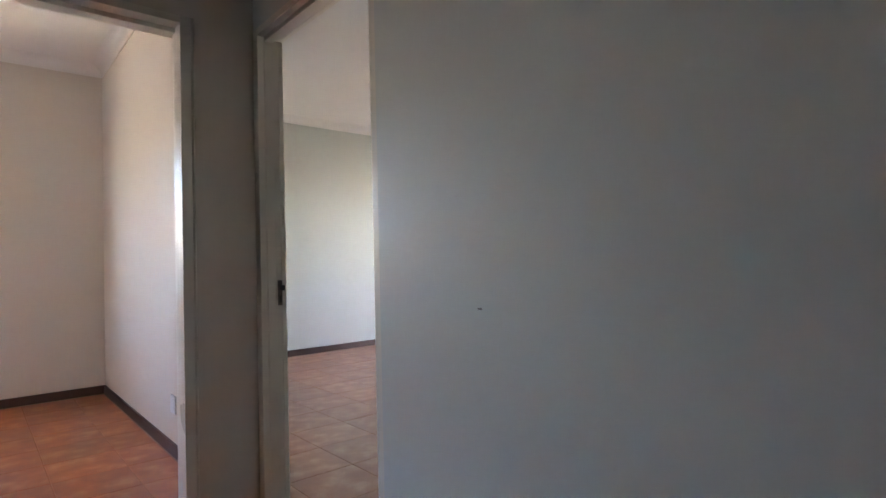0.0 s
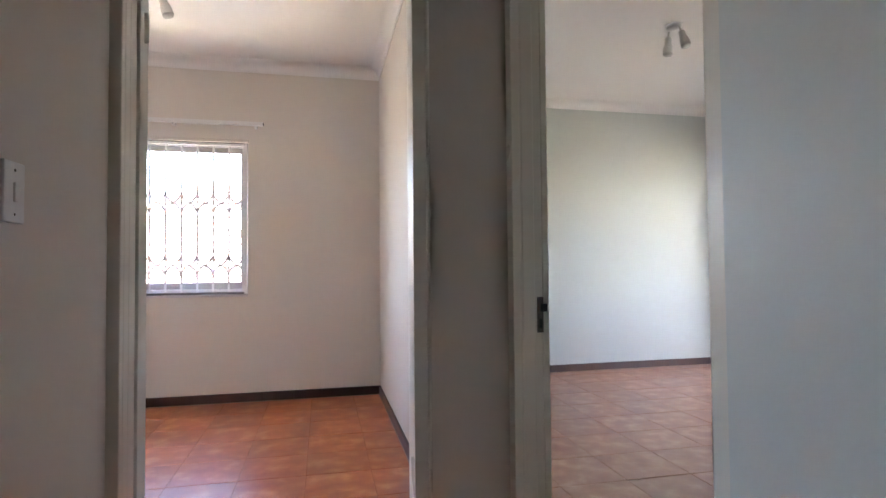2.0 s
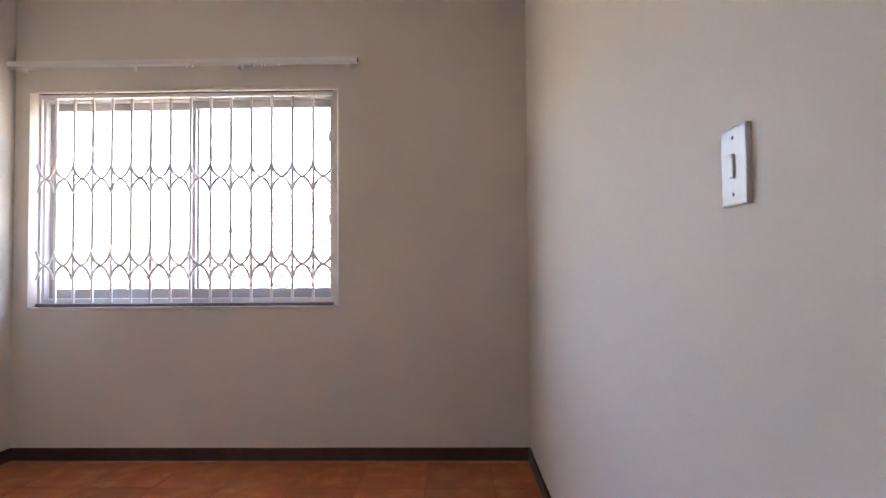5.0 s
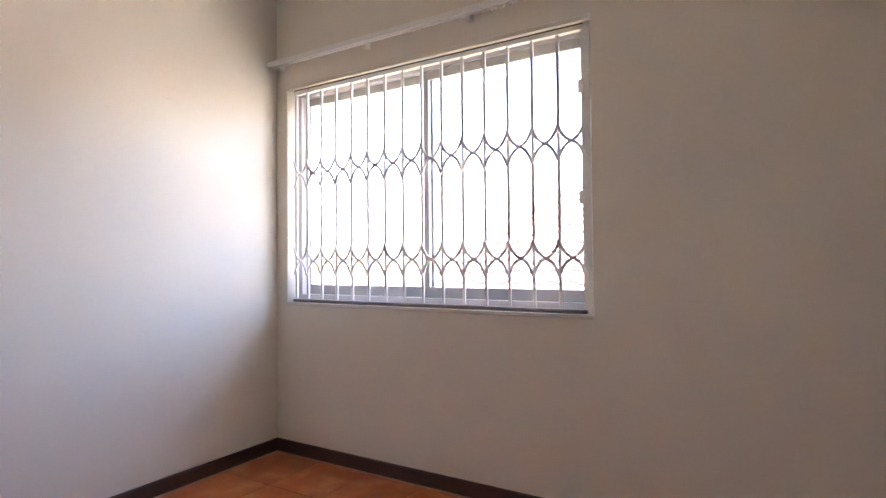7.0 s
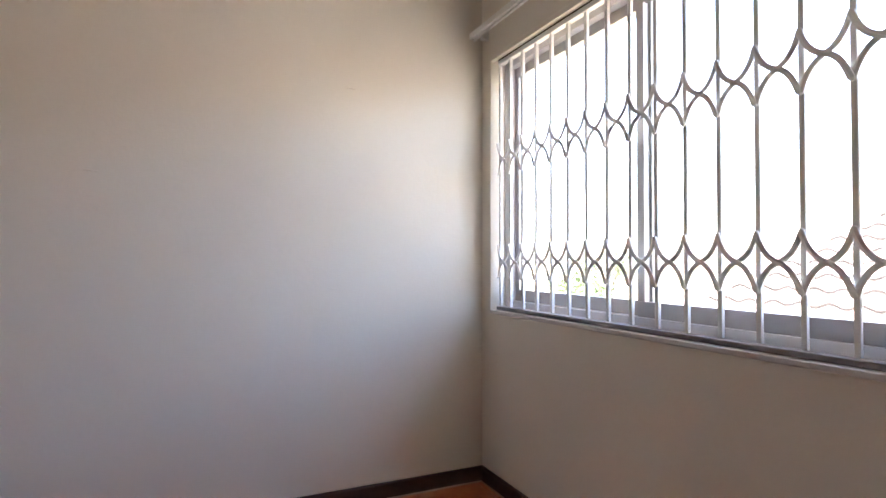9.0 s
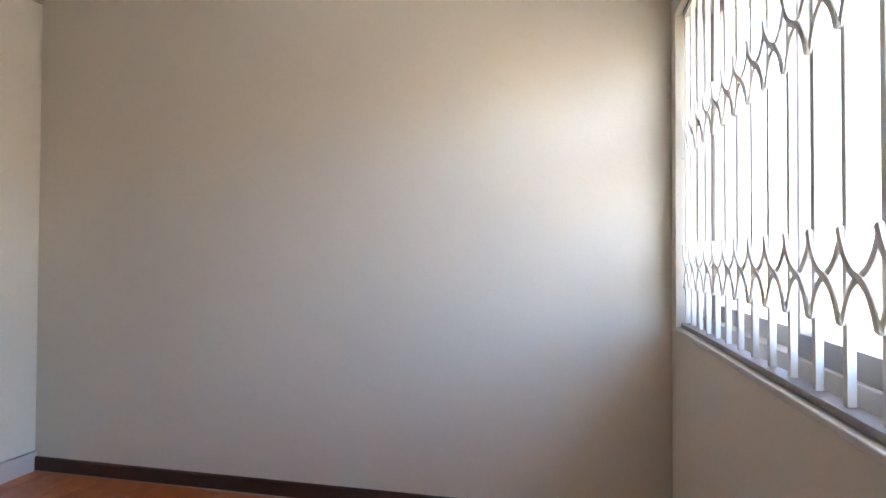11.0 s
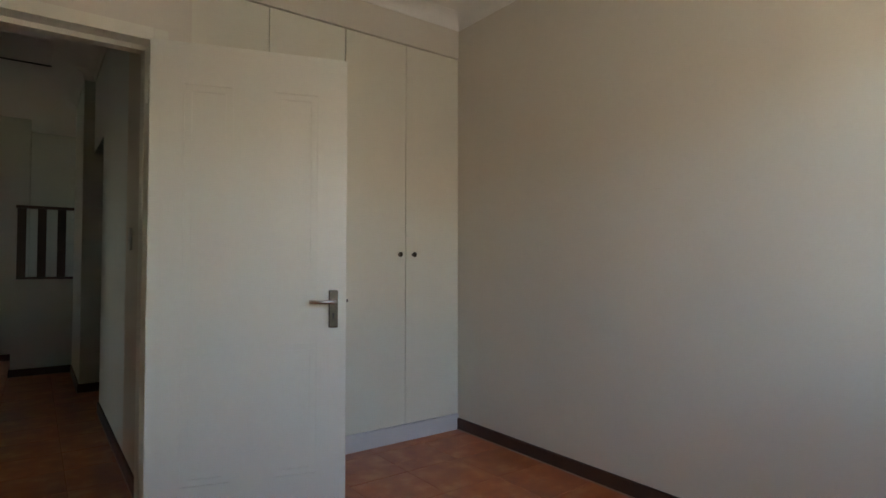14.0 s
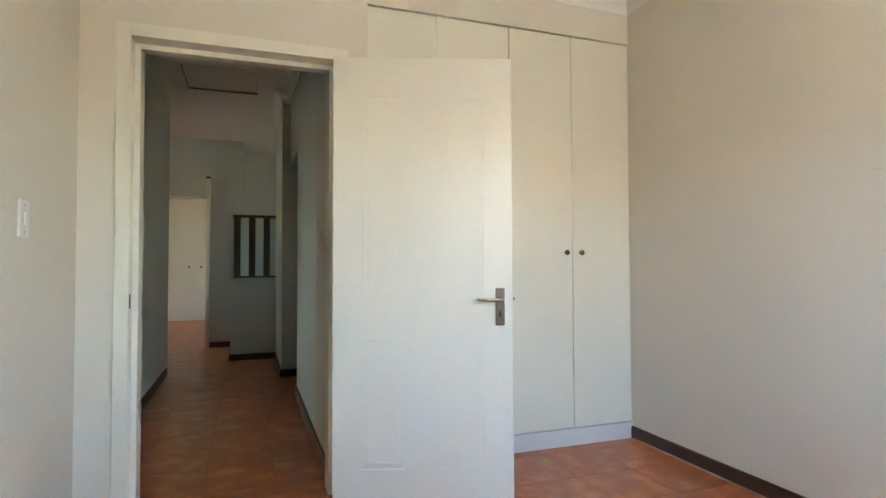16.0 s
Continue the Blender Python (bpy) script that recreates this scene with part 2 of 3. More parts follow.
def lathe(bm, profile, seg=20, m=None):
    """A turned shape about z: (radius, height) pairs."""
    m = m or Matrix.Identity(4)
    rings = [[bm.verts.new(m @ Vector((r * math.cos(2 * math.pi * k / seg), r * math.sin(2 * math.pi * k / seg), h))) for k in range(seg)] for r, h in profile]
    for r0, r1 in zip(rings, rings[1:]):
        for k in range(seg):
            bm.faces.new((r0[k], r0[(k + 1) % seg], r1[(k + 1) % seg], r1[k]))
    bm.faces.new(rings[0][::-1])
    bm.faces.new(rings[-1])
    return bm


def sweep(name, path, profile, material, label, category, closed=False):
    """Sweeps a profile (distance into the room, height) along a plan path whose left side is the room."""
    bm = bmesh.new()
    n = len(path)
    rings = []
    for i, p in enumerate(path):
        p = Vector(p)
        a = (p - Vector(path[i - 1])).normalized() if (i or closed) else None
        b = (Vector(path[(i + 1) % n]) - p).normalized() if (i < n - 1 or closed) else None
        a, b = a or b, b or a
        na, nb = Vector((-a.y, a.x)), Vector((-b.y, b.x))
        miter = (na + nb) / max(1e-6, 1 + na.dot(nb))
        rings.append([bm.verts.new((p.x + miter.x * d, p.y + miter.y * d, z)) for d, z in profile])
    for i in range(n if closed else n - 1):
        r0, r1 = rings[i], rings[(i + 1) % n]
        for k in range(len(profile)):
            bm.faces.new((r0[k], r0[(k + 1) % len(profile)], r1[(k + 1) % len(profile)], r1[k]))
    if not closed:
        bm.faces.new(rings[0])
        bm.faces.new(rings[-1])
    return tagged(part(name, bm, material), label, category, kind="structure")


SK = [(0.0, 0.0), (0.013, 0.0), (0.013, 0.068), (0.009, 0.075), (0.0, 0.075)]
CO = [(0.0, ZC), (0.0, ZC - CORN), (0.006, ZC - CORN)] + [(0.006 + 0.084 * (1 - math.cos(k * math.pi / 16)), ZC - 0.080 + 0.078 * math.sin(k * math.pi / 16)) for k in range(9)] + [(0.090, ZC)]
CK = [(0.013, 0.0), (0.018, 0.0), (0.013, 0.006)]


def skirt(path, name="baseboard"):
    """Skirting board with the thin grout bead that meets the tiles along its foot."""
    sweep("trim", path, CK, BEAD, "thin pale grout bead along the foot of the skirting", "grout bead")
    return sweep(name, path, SK, SKIRT, "dark brown stained timber skirting along the wall", "skirting board")


def cornice(path, closed=False):
    return sweep("trim", path, CO, CEIL, "white coved plaster cornice below the ceiling", "cornice", closed)


# ---- floor slab and ceiling ----
tagged(boxpart("floor", (-3.2, XEO, -10.2, YO + 0.50, -0.30, -0.0022), GROUT), "screed and grout bed under the tiled floor", "floor", kind="structure")
tagged(boxpart("ceiling", (-3.2, XEO, -10.2, YO + 0.50, ZC, ZC + 0.15), CEIL), "white painted flat plaster ceiling", "ceiling", kind="structure")

# ---- walls ----
wall("wall_north", "y", YW, YO, XL - 0.11, XR + 0.03, 0, ZC, [(WX0, WX1, WZ0, WZ1)])
wall("wall_west", "x", XL - 0.11, XL, YC - 0.66, YW, 0, ZC)
wall("wall_party", "x", XR, XC, YH, YO + 0.30, 0, ZC)
wall("wall_door", "y", YH, YD, -0.985, XR, 0, ZC, [(DX0 - 0.05, DX1 + 0.05, 0, DZ + 0.05)])
wall("wall_bulkhead", "y", YC - 0.12, YC, XL, -0.985, 2.495, ZC)
wall("wall_cupboard_back", "y", YC - 0.66, YC - 0.57, -3.0, XH - 0.11, 0, ZC)
wall("wall_door_return", "x", -0.985, XH - 0.0, YC - 0.56, YH, 0, ZC)
wall("wall_hall_east", "x", XC, XCB, -3.43, YH, 0, ZC, [(BY0 - 0.05, BY1 + 0.05, 0, DZ + 0.05)], HALLWALL)
wall("wall_hall_west", "x", XH - 0.11, XH, -5.6, YC - 0.56, 0, ZC, [(-2.95, -2.15, 0, 2.06)], HALLWALL)
wall("wall_b_west", "x", XC, XCB, YH, YB, 0, ZC, (), WALLB)
wall("wall_b_north", "y", YB, YB + 0.23, XCB, XEO, 0, ZC, (), WALLB)
wall("wall_b_east", "x", XE, XEO, -2.2, YB, 0, ZC, [(SY0, SY1, 0, SZ)], WALLB)
wall("wall_b_south", "y", -2.31, -2.2, XCB, XEO, 0, ZC, (), WALLB)
wall("wall_hall_nib", "x", XH, -0.765, -4.09, -2.95, 0, ZC, (), HALLWALL)
wall("wall_stair_half", "y", -4.20, -4.09, XH, -0.270, 0, 0.945, (), HALLWALL, "low plaster balustrade wall at the stairwell")
wall("wall_pier", "y", -6.0, -5.26, -0.39, 0.015, 0, ZC, (), HALLWALL, "plaster wall pier beside the far doorway")
wall("wall_over_far_door", "y", -5.45, -5.26, 0.015, 1.30, 2.00, ZC, (), HALLWALL)
wall("wall_stair_back", "y", -6.11, -6.0, -3.0, -0.39, 0, ZC, (), HALLWALL)
wall("wall_landing_east", "x", 1.60, 1.71, -9.9, -3.54, 0, ZC, [(-5.02, -4.76, 1.2, 2.0)], HALLWALL)
wall("wall_landing_north", "y", -3.54, -3.43, XC, 1.71, 0, ZC, (), HALLWALL)
wall("wall_far_back", "y", -10.01, -9.9, -3.0, 1.71, 0, ZC, (), HALLWALL)
wall("wall_far_west", "x", -3.11, -3.0, -10.01, YC - 0.66, 0, ZC, [(-8.7, -7.7, 1.0, 2.0), (-5.2, -4.95, 1.5, 2.2)], HALLWALL)
wall("wall_side_room", "y", -4.20, -4.09, -3.0, XH - 0.11, 0, ZC, (), HALLWALL)

# ---- skirtings and cornices (room on the left of each path) ----
skirt([(XR, YD), (XR, YW), (XL, YW), (XL, YC)])
skirt([(DX1 + 0.06, YD), (XR, YD)])
skirt([(XCB, BY1 + 0.06), (XCB, YB), (XE, YB), (XE, SY1 + 0.03)][::-1])
skirt([(XC, -3.43), (XC, BY0 - 0.055)])
skirt([(XH, YH), (XH, -2.15)])
skirt([(XH - 0.10, -2.95), (-0.765, -2.95), (-0.765, -4.09), (-0.270, -4.09), (-0.270, -4.20)])
skirt([(1.03, -9.9), (1.60, -9.9)])
skirt([(-0.39, -5.26), (0.015, -5.26)])
cornice([(XR, YD), (XR, YW), (XL, YW), (XL, YC), (-0.985, YC), (-0.985, YD)], True)
cornice([(XCB, -2.2), (XE, -2.2), (XE, YB), (XCB, YB)], True)
cornice([(XC, -3.43), (XC, YH), (XH, YH), (XH, -2.95), (-0.765, -2.95), (-0.765, -4.09)])


# ---- doors ----
def door_frame(name, axis, a0, a1, f0, f1, label, plastered=False, face=0.060):
    """Pressed steel frame round an opening a0..a1 along the wall, with faces at f0 (hall) and f1 (room, where the leaf closes into a
    rebate). plastered: the hall face of the jamb at a0 is buried in the plaster."""
    bm = bmesh.new()
    reb = f0 + 0.55 * (f1 - f0)

    def jambs(lo, hi, inner, outer, sides=(0, 1), bev=0.003):
        for k in sides:
            p, q = (a0 - outer, a0 - inner) if k == 0 else (a1 + inner, a1 + outer)
            args = (p, q, lo, hi) if axis == "y" else (lo, hi, p, q)
            box(bm, *args, 0, DZ + outer, bev)
        args = (a0 - inner, a1 + inner, lo, hi) if axis == "y" else (lo, hi, a0 - inner, a1 + inner)
        box(bm, *args, DZ + (inner or 0.018 * (hi < reb)), DZ + outer, 0.0015)
    jambs(f0 - 0.016, f0 + 0.012, 0.0, 0.050, (1,) if plastered else (0, 1))
    jambs(f0 + 0.012, reb - 0.04, 0.0, 0.040)
    jambs(reb - 0.04, reb, 0.0, 0.040)      # the stop, whose head hangs a little lower
    jambs(reb, f1 - 0.012, 0.022, 0.040)
    jambs(f1 - 0.012, f1 + 0.010, 0.022, face)
    fr = part(name, bm, TRIM)
    return tagged(fr, label, "door frame", kind="structure")


fr1 = door_frame("door_1", "y", DX0, DX1, YH, YD, "cream gloss painted pressed steel door frame of the small bedroom", face=0.078)
bead = tube(bmesh.new(), [(DX1 + 0.047, YH - 0.017, 0.0), (DX1 + 0.047, YH - 0.017, DZ + 0.045)], 0.006, 8)
part("frame_edge", bead, TRIM, fr1, "rounded outer edge of the painted frame", True)
fr2 = door_frame("door_2", "x", BY0, BY1, XC, XCB + 0.02, "cream gloss painted pressed steel door frame of the large bedroom", True)


def keeper(parent, x, y, z, sx):
    """Lock strike let into the frame: plate, two dark holes and a lip."""
    boxpart("strike_plate", (x - 0.018, x + 0.002, y - 0.002, y + 0.002, z - 0.055, z + 0.055), STEEL, parent, "worn steel strike plate", 0.001)
    boxpart("latch_lip", (x - 0.010, x + 0.012, y - 0.010, y - 0.002, z + 0.010, z + 0.034), BLACK, parent, "dark steel latch lip", 0.002)
    boxpart("bolt_hole", (x - 0.013, x - 0.003, y - 0.004, y - 0.0015, z - 0.042, z - 0.012), BLACK, parent, "dark bolt hole")


keeper(fr2, XC + 0.087, BY1 + 0.021, 0.93, 1)
boxpart("latch_lip", (DX1 + 0.0195, DX1 + 0.0225, YD - 0.03, YD - 0.008, 0.91, 0.97), STEEL, fr1, "small steel latch keeper", 0.001)
for z in (0.25, 1.78):
    part("hinge", lathe(bmesh.new(), [(0.006, 0), (0.007, 0.004), (0.007, 0.09), (0.006, 0.094)], 10, Matrix.Translation((DX0 + 0.006, YD + 0.006, z))), TRIM, fr1, "painted steel butt hinge")


def lever_handle(leaf, side, w):
    """Backplate with a lever and a keyhole; side: +1 or -1 across the leaf."""
    y0, y1 = (0.040, 0.046) if side > 0 else (-0.006, 0.0)
    x = w - 0.060
    plate = boxpart("lock_plate", (x - 0.021, x + 0.021, y0, y1, 0.81, 0.98), PLATE, leaf, "worn chrome lever lock backplate", 0.004)
    ym = y1 if side > 0 else y0
    bm = bmesh.new()
    tube(bm, [(x, ym, 0.93), (x, ym + side * 0.02, 0.93), (x, ym + side * 0.043, 0.93), (x - 0.012, ym + side * 0.050, 0.93), (x - 0.06, ym + side * 0.050, 0.928), (x - 0.112, ym + side * 0.046, 0.932)], 0.0085, 10)
    part("lever", bm, CHROME, plate, "polished chrome lever handle", True)
    part("keyhole", box(bmesh.new(), x - 0.004, x + 0.004, ym - 0.0006, ym + 0.0012, 0.85, 0.875), BLACK, plate, "dark keyhole")
    for zz in (0.821, 0.969):
        for xx in (-0.012, 0.012):
            part("screw", lathe(bmesh.new(), [(0.0035, -0.001), (0.0035, 0.0012), (0.002, 0.002)], 8, Matrix.Translation((x + xx, ym, zz)) @ pose(0, 0, 0, -90 * side, 0, 0)), CHROME, plate)


def door_leaf(at, w=0.825, h=2.046, label=""):
    """Hinged at its origin, running along +x; the panel moulding is pressed into the skin."""
    d = thing("interior_door", at, label, "door")
    bm = box(bmesh.new(), 0, w, 0, 0.04, 0.008, h, 0.002)
    part("leaf", bm, DOORP, d, "white painted hollow core door leaf")
    bm = bmesh.new()
    for a, b, lo, hi in ((0.13, 0.33, 0.94, 1.87), (0.495, 0.695, 0.94, 1.87), (0.13, 0.33, 0.16, 0.745), (0.495, 0.695, 0.16, 0.745)):
        for side_y in ((0.0395, 0.0440), (-0.0040, 0.0005)):
            for k, g in ((0, 0.005), (0.030, 0.004)):
                p, q, r, s = a + k, b - k, lo + k, hi - k
                box(bm, p, p + g, *side_y, r, s)
                box(bm, q - g, q, *side_y, r, s)
                box(bm, p + g, q - g, *side_y, r, r + g)
                box(bm, p + g, q - g, *side_y, s - g, s)
    part("moulding", bm, DOORP, d, "faint raised rectangular panel mouldings")
    lever_handle(d, 1, w)
    lever_handle(d, -1, w)
    part("latch_bolt", box(bmesh.new(), w - 0.002, w + 0.010, 0.014, 0.026, 0.923, 0.937, 0.002), STEEL, d, "short steel latch bolt")
    return d


LEAF_ANGLE = 162
door_leaf(pose(DX0 - 0.014, YD + 0.014, 0, 0, 0, LEAF_ANGLE) @ Matrix.Translation((0, -0.04, 0)), label="white moulded interior door standing open against the built-in cupboards")
door_leaf(pose(XCB + 0.045, BY0 + 0.004, 0, 0, 0, -75) @ Matrix.Translation((0, 0.0, 0)), w=0.80, label="white moulded interior door standing open into the large bedroom")


# ---- built-in cupboards ----
def knob(parent, x, z, y):
    m = Matrix.Translation((x, y, z)) @ pose(0, 0, 0, -90, 0, 0)
    part("knob", lathe(bmesh.new(), [(0.007, 0), (0.006, 0.008), (0.0075, 0.013), (0.014, 0.019), (0.0165, 0.025), (0.014, 0.030), (0.006, 0.032)], 20, m), BRASS, parent, "round dark metal cupboard knob", True)


def wardrobe(x0, x1, knobs):
    """Two tall doors on a carcass with a recessed plinth."""
    c = thing("built_in_cupboard", (x0, 0, 0), "cream painted built-in bedroom cupboard with two tall flush doors", "wardrobe", "built-in cupboards")
    w, yf = x1 - x0, YC - 0.005
    for nm, dims in (("side_panel", (0, 0.016, YC - 0.56, yf - 0.022, 0.10, 2.49)), ("side_panel", (w - 0.016, w, YC - 0.56, yf - 0.022, 0.10, 2.49)), ("bottom_panel", (0.016, w - 0.016, YC - 0.56, yf - 0.022, 0.10, 0.116)), ("top_panel", (0.016, w - 0.016, YC - 0.56, yf - 0.022, 2.474, 2.49)), ("back_panel", (0.016, w - 0.016, YC - 0.56, YC - 0.545, 0.116, 2.474))):
        boxpart(nm, dims, CUPP, c)
    boxpart("plinth", (0, w, YC - 0.10, YC + 0.004, 0, 0.10), ALU, c, "white painted plinth")
    for k in range(2):
        a, b = k * w / 2 + 0.0018, (k + 1) * w / 2 - 0.0018
        d = boxpart("cupboard_door", (a, b, yf - 0.020, yf, 0.104, 2.487), CUPP, c, "", 0.0015)
        if knobs:
            knob(d, w / 2 + (k * 2 - 1) * 0.052, 1.16, yf)
    return c


wardrobe(XL, -1.893, True)
wardrobe(-1.889, -0.987, True)


# ---- expanding security gates ----
def trellis(name, at, width, z0, z1, cells, bands, label, half=0.078, rod=0.0076, link_r=0.0037, ease=1.0):
    """Upright flat channels joined by bands of crossing curved links, in a top and bottom track. Runs along +x, faces -y.
    ease: how much wider the cells get towards the far end, where the gate is pulled out more."""
    g = thing(name, at, label, "security gate")
    step = width / cells
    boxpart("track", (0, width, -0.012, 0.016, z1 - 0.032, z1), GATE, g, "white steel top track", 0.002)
    boxpart("track", (0, width, -0.022, 0.018, z0, z0 + 0.017), TRACK, g, "dark grey bottom track", 0.002)
    # no recess here: a dark strip paints the slot's shade on the track face
    boxpart("slot", (0.004, width - 0.004, -0.0135, -0.0125, z1 - 0.012, z1 - 0.006), GAP_SHADE, g, "dark strip along the top track, painted as its shaded slot")
    bar = None
    for i in range(cells + 1):
        x = min(max(width * (i / cells) ** ease, 0.010), width - 0.010)
        if bar is None:
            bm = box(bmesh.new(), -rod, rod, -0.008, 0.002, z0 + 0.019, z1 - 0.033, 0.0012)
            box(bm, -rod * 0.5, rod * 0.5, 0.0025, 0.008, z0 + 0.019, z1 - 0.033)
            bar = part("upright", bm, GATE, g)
            bar.location.x = x
        else:
            b = new("upright", bar.data)
            b.parent = g
            b.location.x = x
    link = None
    for zb in bands:
        for i in range(cells):
            a, b = (width * (j / cells) ** ease for j in (i, i + 1))
            mid, stretch = (a + b) / 2, (b - a) / step
            if link is None:
                bm = bmesh.new()
                # two S-shaped links: from the low rivet of one upright to the high rivet of the next, and back
                for s in (1, -1):
                    pts = []
                    for k in range(13):
                        u = k / 12
                        v = 2 * u - 1
                        zz = half * (0.35 * v + 0.65 * v ** 3 * (1.0)) if abs(v) < 1 else half * v
                        pts.append((s * (u - 0.5) * step, -0.014 + s * 0.0025, zz))
                    tube(bm, pts, link_r, 6, 2.3)
                for s in (1, -1):
                    lathe(bm, [(0.006, 0), (0.006, 0.006), (0.003, 0.009)], 8, Matrix.Translation((-step / 2, -0.010, s * half)) @ pose(0, 0, 0, 90, 0, 0))
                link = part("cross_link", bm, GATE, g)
                link.location, link.scale = (mid, 0, zb), (stretch, 1, 1)
            else:
                piece = new("cross_link", link.data)
                piece.parent = g
                piece.location, piece.scale = (mid, 0, zb), (stretch, 1, 1)
    return g


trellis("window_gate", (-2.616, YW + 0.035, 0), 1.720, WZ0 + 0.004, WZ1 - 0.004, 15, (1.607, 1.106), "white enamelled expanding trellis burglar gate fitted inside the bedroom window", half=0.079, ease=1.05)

# lock boxes at the gate's end
lk = thing("gate_lock_post", (WX1 - 0.028, YW + 0.03, 0), "white steel locking post of the window gate with two lugs", "gate post")
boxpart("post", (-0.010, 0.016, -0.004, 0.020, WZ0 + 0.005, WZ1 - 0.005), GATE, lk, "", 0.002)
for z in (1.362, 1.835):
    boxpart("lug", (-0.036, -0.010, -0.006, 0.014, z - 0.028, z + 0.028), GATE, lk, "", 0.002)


# ---- aluminium window ----
def window(x0, x1, z0, z1, y):
    fr = new("window_1")
    fr.location = (0, y, 0)
    tagged(fr, "aluminium sliding window with two sashes behind the trellis gate", "window", kind="structure")
    bm = bmesh.new()
    box(bm, x0, x1, 0, 0.07, z0, z0 + 0.045, 0.002)
    box(bm, x0, x1, 0, 0.07, z1 - 0.04, z1, 0.002)
    box(bm, x0, x0 + 0.035, 0, 0.07, z0 + 0.045, z1 - 0.04)
    box(bm, x1 - 0.035, x1, 0, 0.07, z0 + 0.045, z1 - 0.04)
    part("window_frame", bm, ALU, fr)
    mid = x0 + 0.51 * (x1 - x0)
    for a, b, yy in ((x0 + 0.036, mid + 0.022, 0.036), (mid - 0.022, x1 - 0.036, 0.008)):
        bm = bmesh.new()
        lo, hi = z0 + 0.046, z1 - 0.041
        box(bm, a, b, yy, yy + 0.024, lo, lo + 0.055, 0.002)
        box(bm, a, b, yy, yy + 0.024, hi - 0.045, hi, 0.002)
        box(bm, a, a + 0.034, yy, yy + 0.024, lo + 0.055, hi - 0.045)
        box(bm, b - 0.034, b, yy, yy + 0.024, lo + 0.055, hi - 0.045)
        s = part("sash", bm, SASH, fr, "dull aluminium sliding sash")
        p = part("pane", box(bmesh.new(), a + 0.032, b - 0.032, yy + 0.010, yy + 0.014, lo + 0.053, hi - 0.043), GLASS, s)
        p.visible_shadow = False
    return fr


window(WX0, WX1, WZ0, WZ1, YW + 0.085)
tagged(boxpart("window_sill", (WX0, WX1, YW - 0.004, YW + 0.086, WZ0 - 0.016, WZ0 + 0.002), SILL, None, "", 0.003), "painted plaster window sill with a dusty grey finish", "window sill", kind="structure")
tagged(boxpart("trim", (WX0 - 0.0, WX1 + 0.0, YW - 0.006, YW + 0.02, WZ1 - 0.012, WZ1 + 0.012), WALL, None, "", 0.004), "rounded plaster bead along the window head", "trim", kind="structure")


# ---- curtain rails ----
def curtain_rail(at, length, label, gliders):
    r = thing("curtain_rail", at, label, "curtain rail")
    bm = bmesh.new()
    for dims in ((0, length, -0.018, 0.018, 0.012, 0.016), (0, length, -0.018, -0.015, -0.012, 0.012), (0, length, 0.015, 0.018, -0.012, 0.012), (0, length, -0.015, -0.005, -0.012, -0.009), (0, length, 0.005, 0.015, -0.012, -0.009)):
        box(bm, *dims)
    part("rail", bm, PLASTIC, r, "double channel white rail")
    for x in (0.0, length):
        boxpart("end_cap", (x - 0.004, x + 0.004, -0.015, 0.015, -0.008, 0.011), BLACK, r, "small dark end cap", 0.002)
    for f in (0.03, 0.35, 0.66, 0.97):
        boxpart("bracket", (f * length - 0.012, f * length + 0.012, 0.018, 0.056, -0.03, 0.02), PLASTIC, r, "white wall bracket", 0.003)
    gl = None
    for x in gliders:
        if gl is None:
            gl = boxpart("glider", (-0.004, 0.004, -0.006, 0.006, -0.026, -0.009), PLASTIC, r, "", 0.0015)
            gl.location.x = x
        else:
            g = new("glider", gl.data)
            g.parent = r
            g.location.x = x
    return r


curtain_rail((-2.728, YW - 0.060, 2.243), 1.985, "white plastic double curtain rail above the bedroom window", [0.02 + 0.018 * k for k in range(9)] + [1.02, 1.05, 1.3] + [1.40 + 0.02 * k for k in range(8)])
cr = curtain_rail(Matrix.Translation((XE - 0.056, 3.28, 2.36)) @ pose(0, 0, 0, 0, 0, -90), 2.5, "white plastic curtain rail above the patio door", [0.1, 0.5, 0.9])


# ---- patio door and its gate ----
pd = new("window_2")
tagged(pd, "white aluminium sliding patio door of the large bedroom", "patio door", kind="structure")
bm = bmesh.new()
box(bm, XE + 0.10, XE + 0.19, SY0, SY1, SZ - 0.05, SZ)
box(bm, XE + 0.10, XE + 0.19, SY0, SY1, 0, 0.03)
box(bm, XE + 0.10, XE + 0.19, SY0, SY0 + 0.05, 0.03, SZ - 0.05)
box(bm, XE + 0.10, XE + 0.19, SY1 - 0.05, SY1, 0.03, SZ - 0.05)
part("window_frame", bm, ALU, pd)
ym = (SY0 + SY1) / 2
for a, b, xx in ((SY0 + 0.052, ym + 0.03, XE + 0.11), (ym - 0.03, SY1 - 0.052, XE + 0.145)):
    bm = bmesh.new()
    box(bm, xx, xx + 0.03, a, a + 0.055, 0.032, SZ - 0.052)
    box(bm, xx, xx + 0.03, b - 0.055, b, 0.032, SZ - 0.052)
    box(bm, xx, xx + 0.03, a + 0.055, b - 0.055, 0.032, 0.11)
    box(bm, xx, xx + 0.03, a + 0.055, b - 0.055, SZ - 0.11, SZ - 0.052)
    s = part("sash", bm, ALU, pd, "white aluminium sliding door sash")
    p = part("pane", box(bmesh.new(), xx + 0.012, xx + 0.016, a + 0.053, b - 0.053, 0.108, SZ - 0.108), GLASS, s)
    p.visible_shadow = False
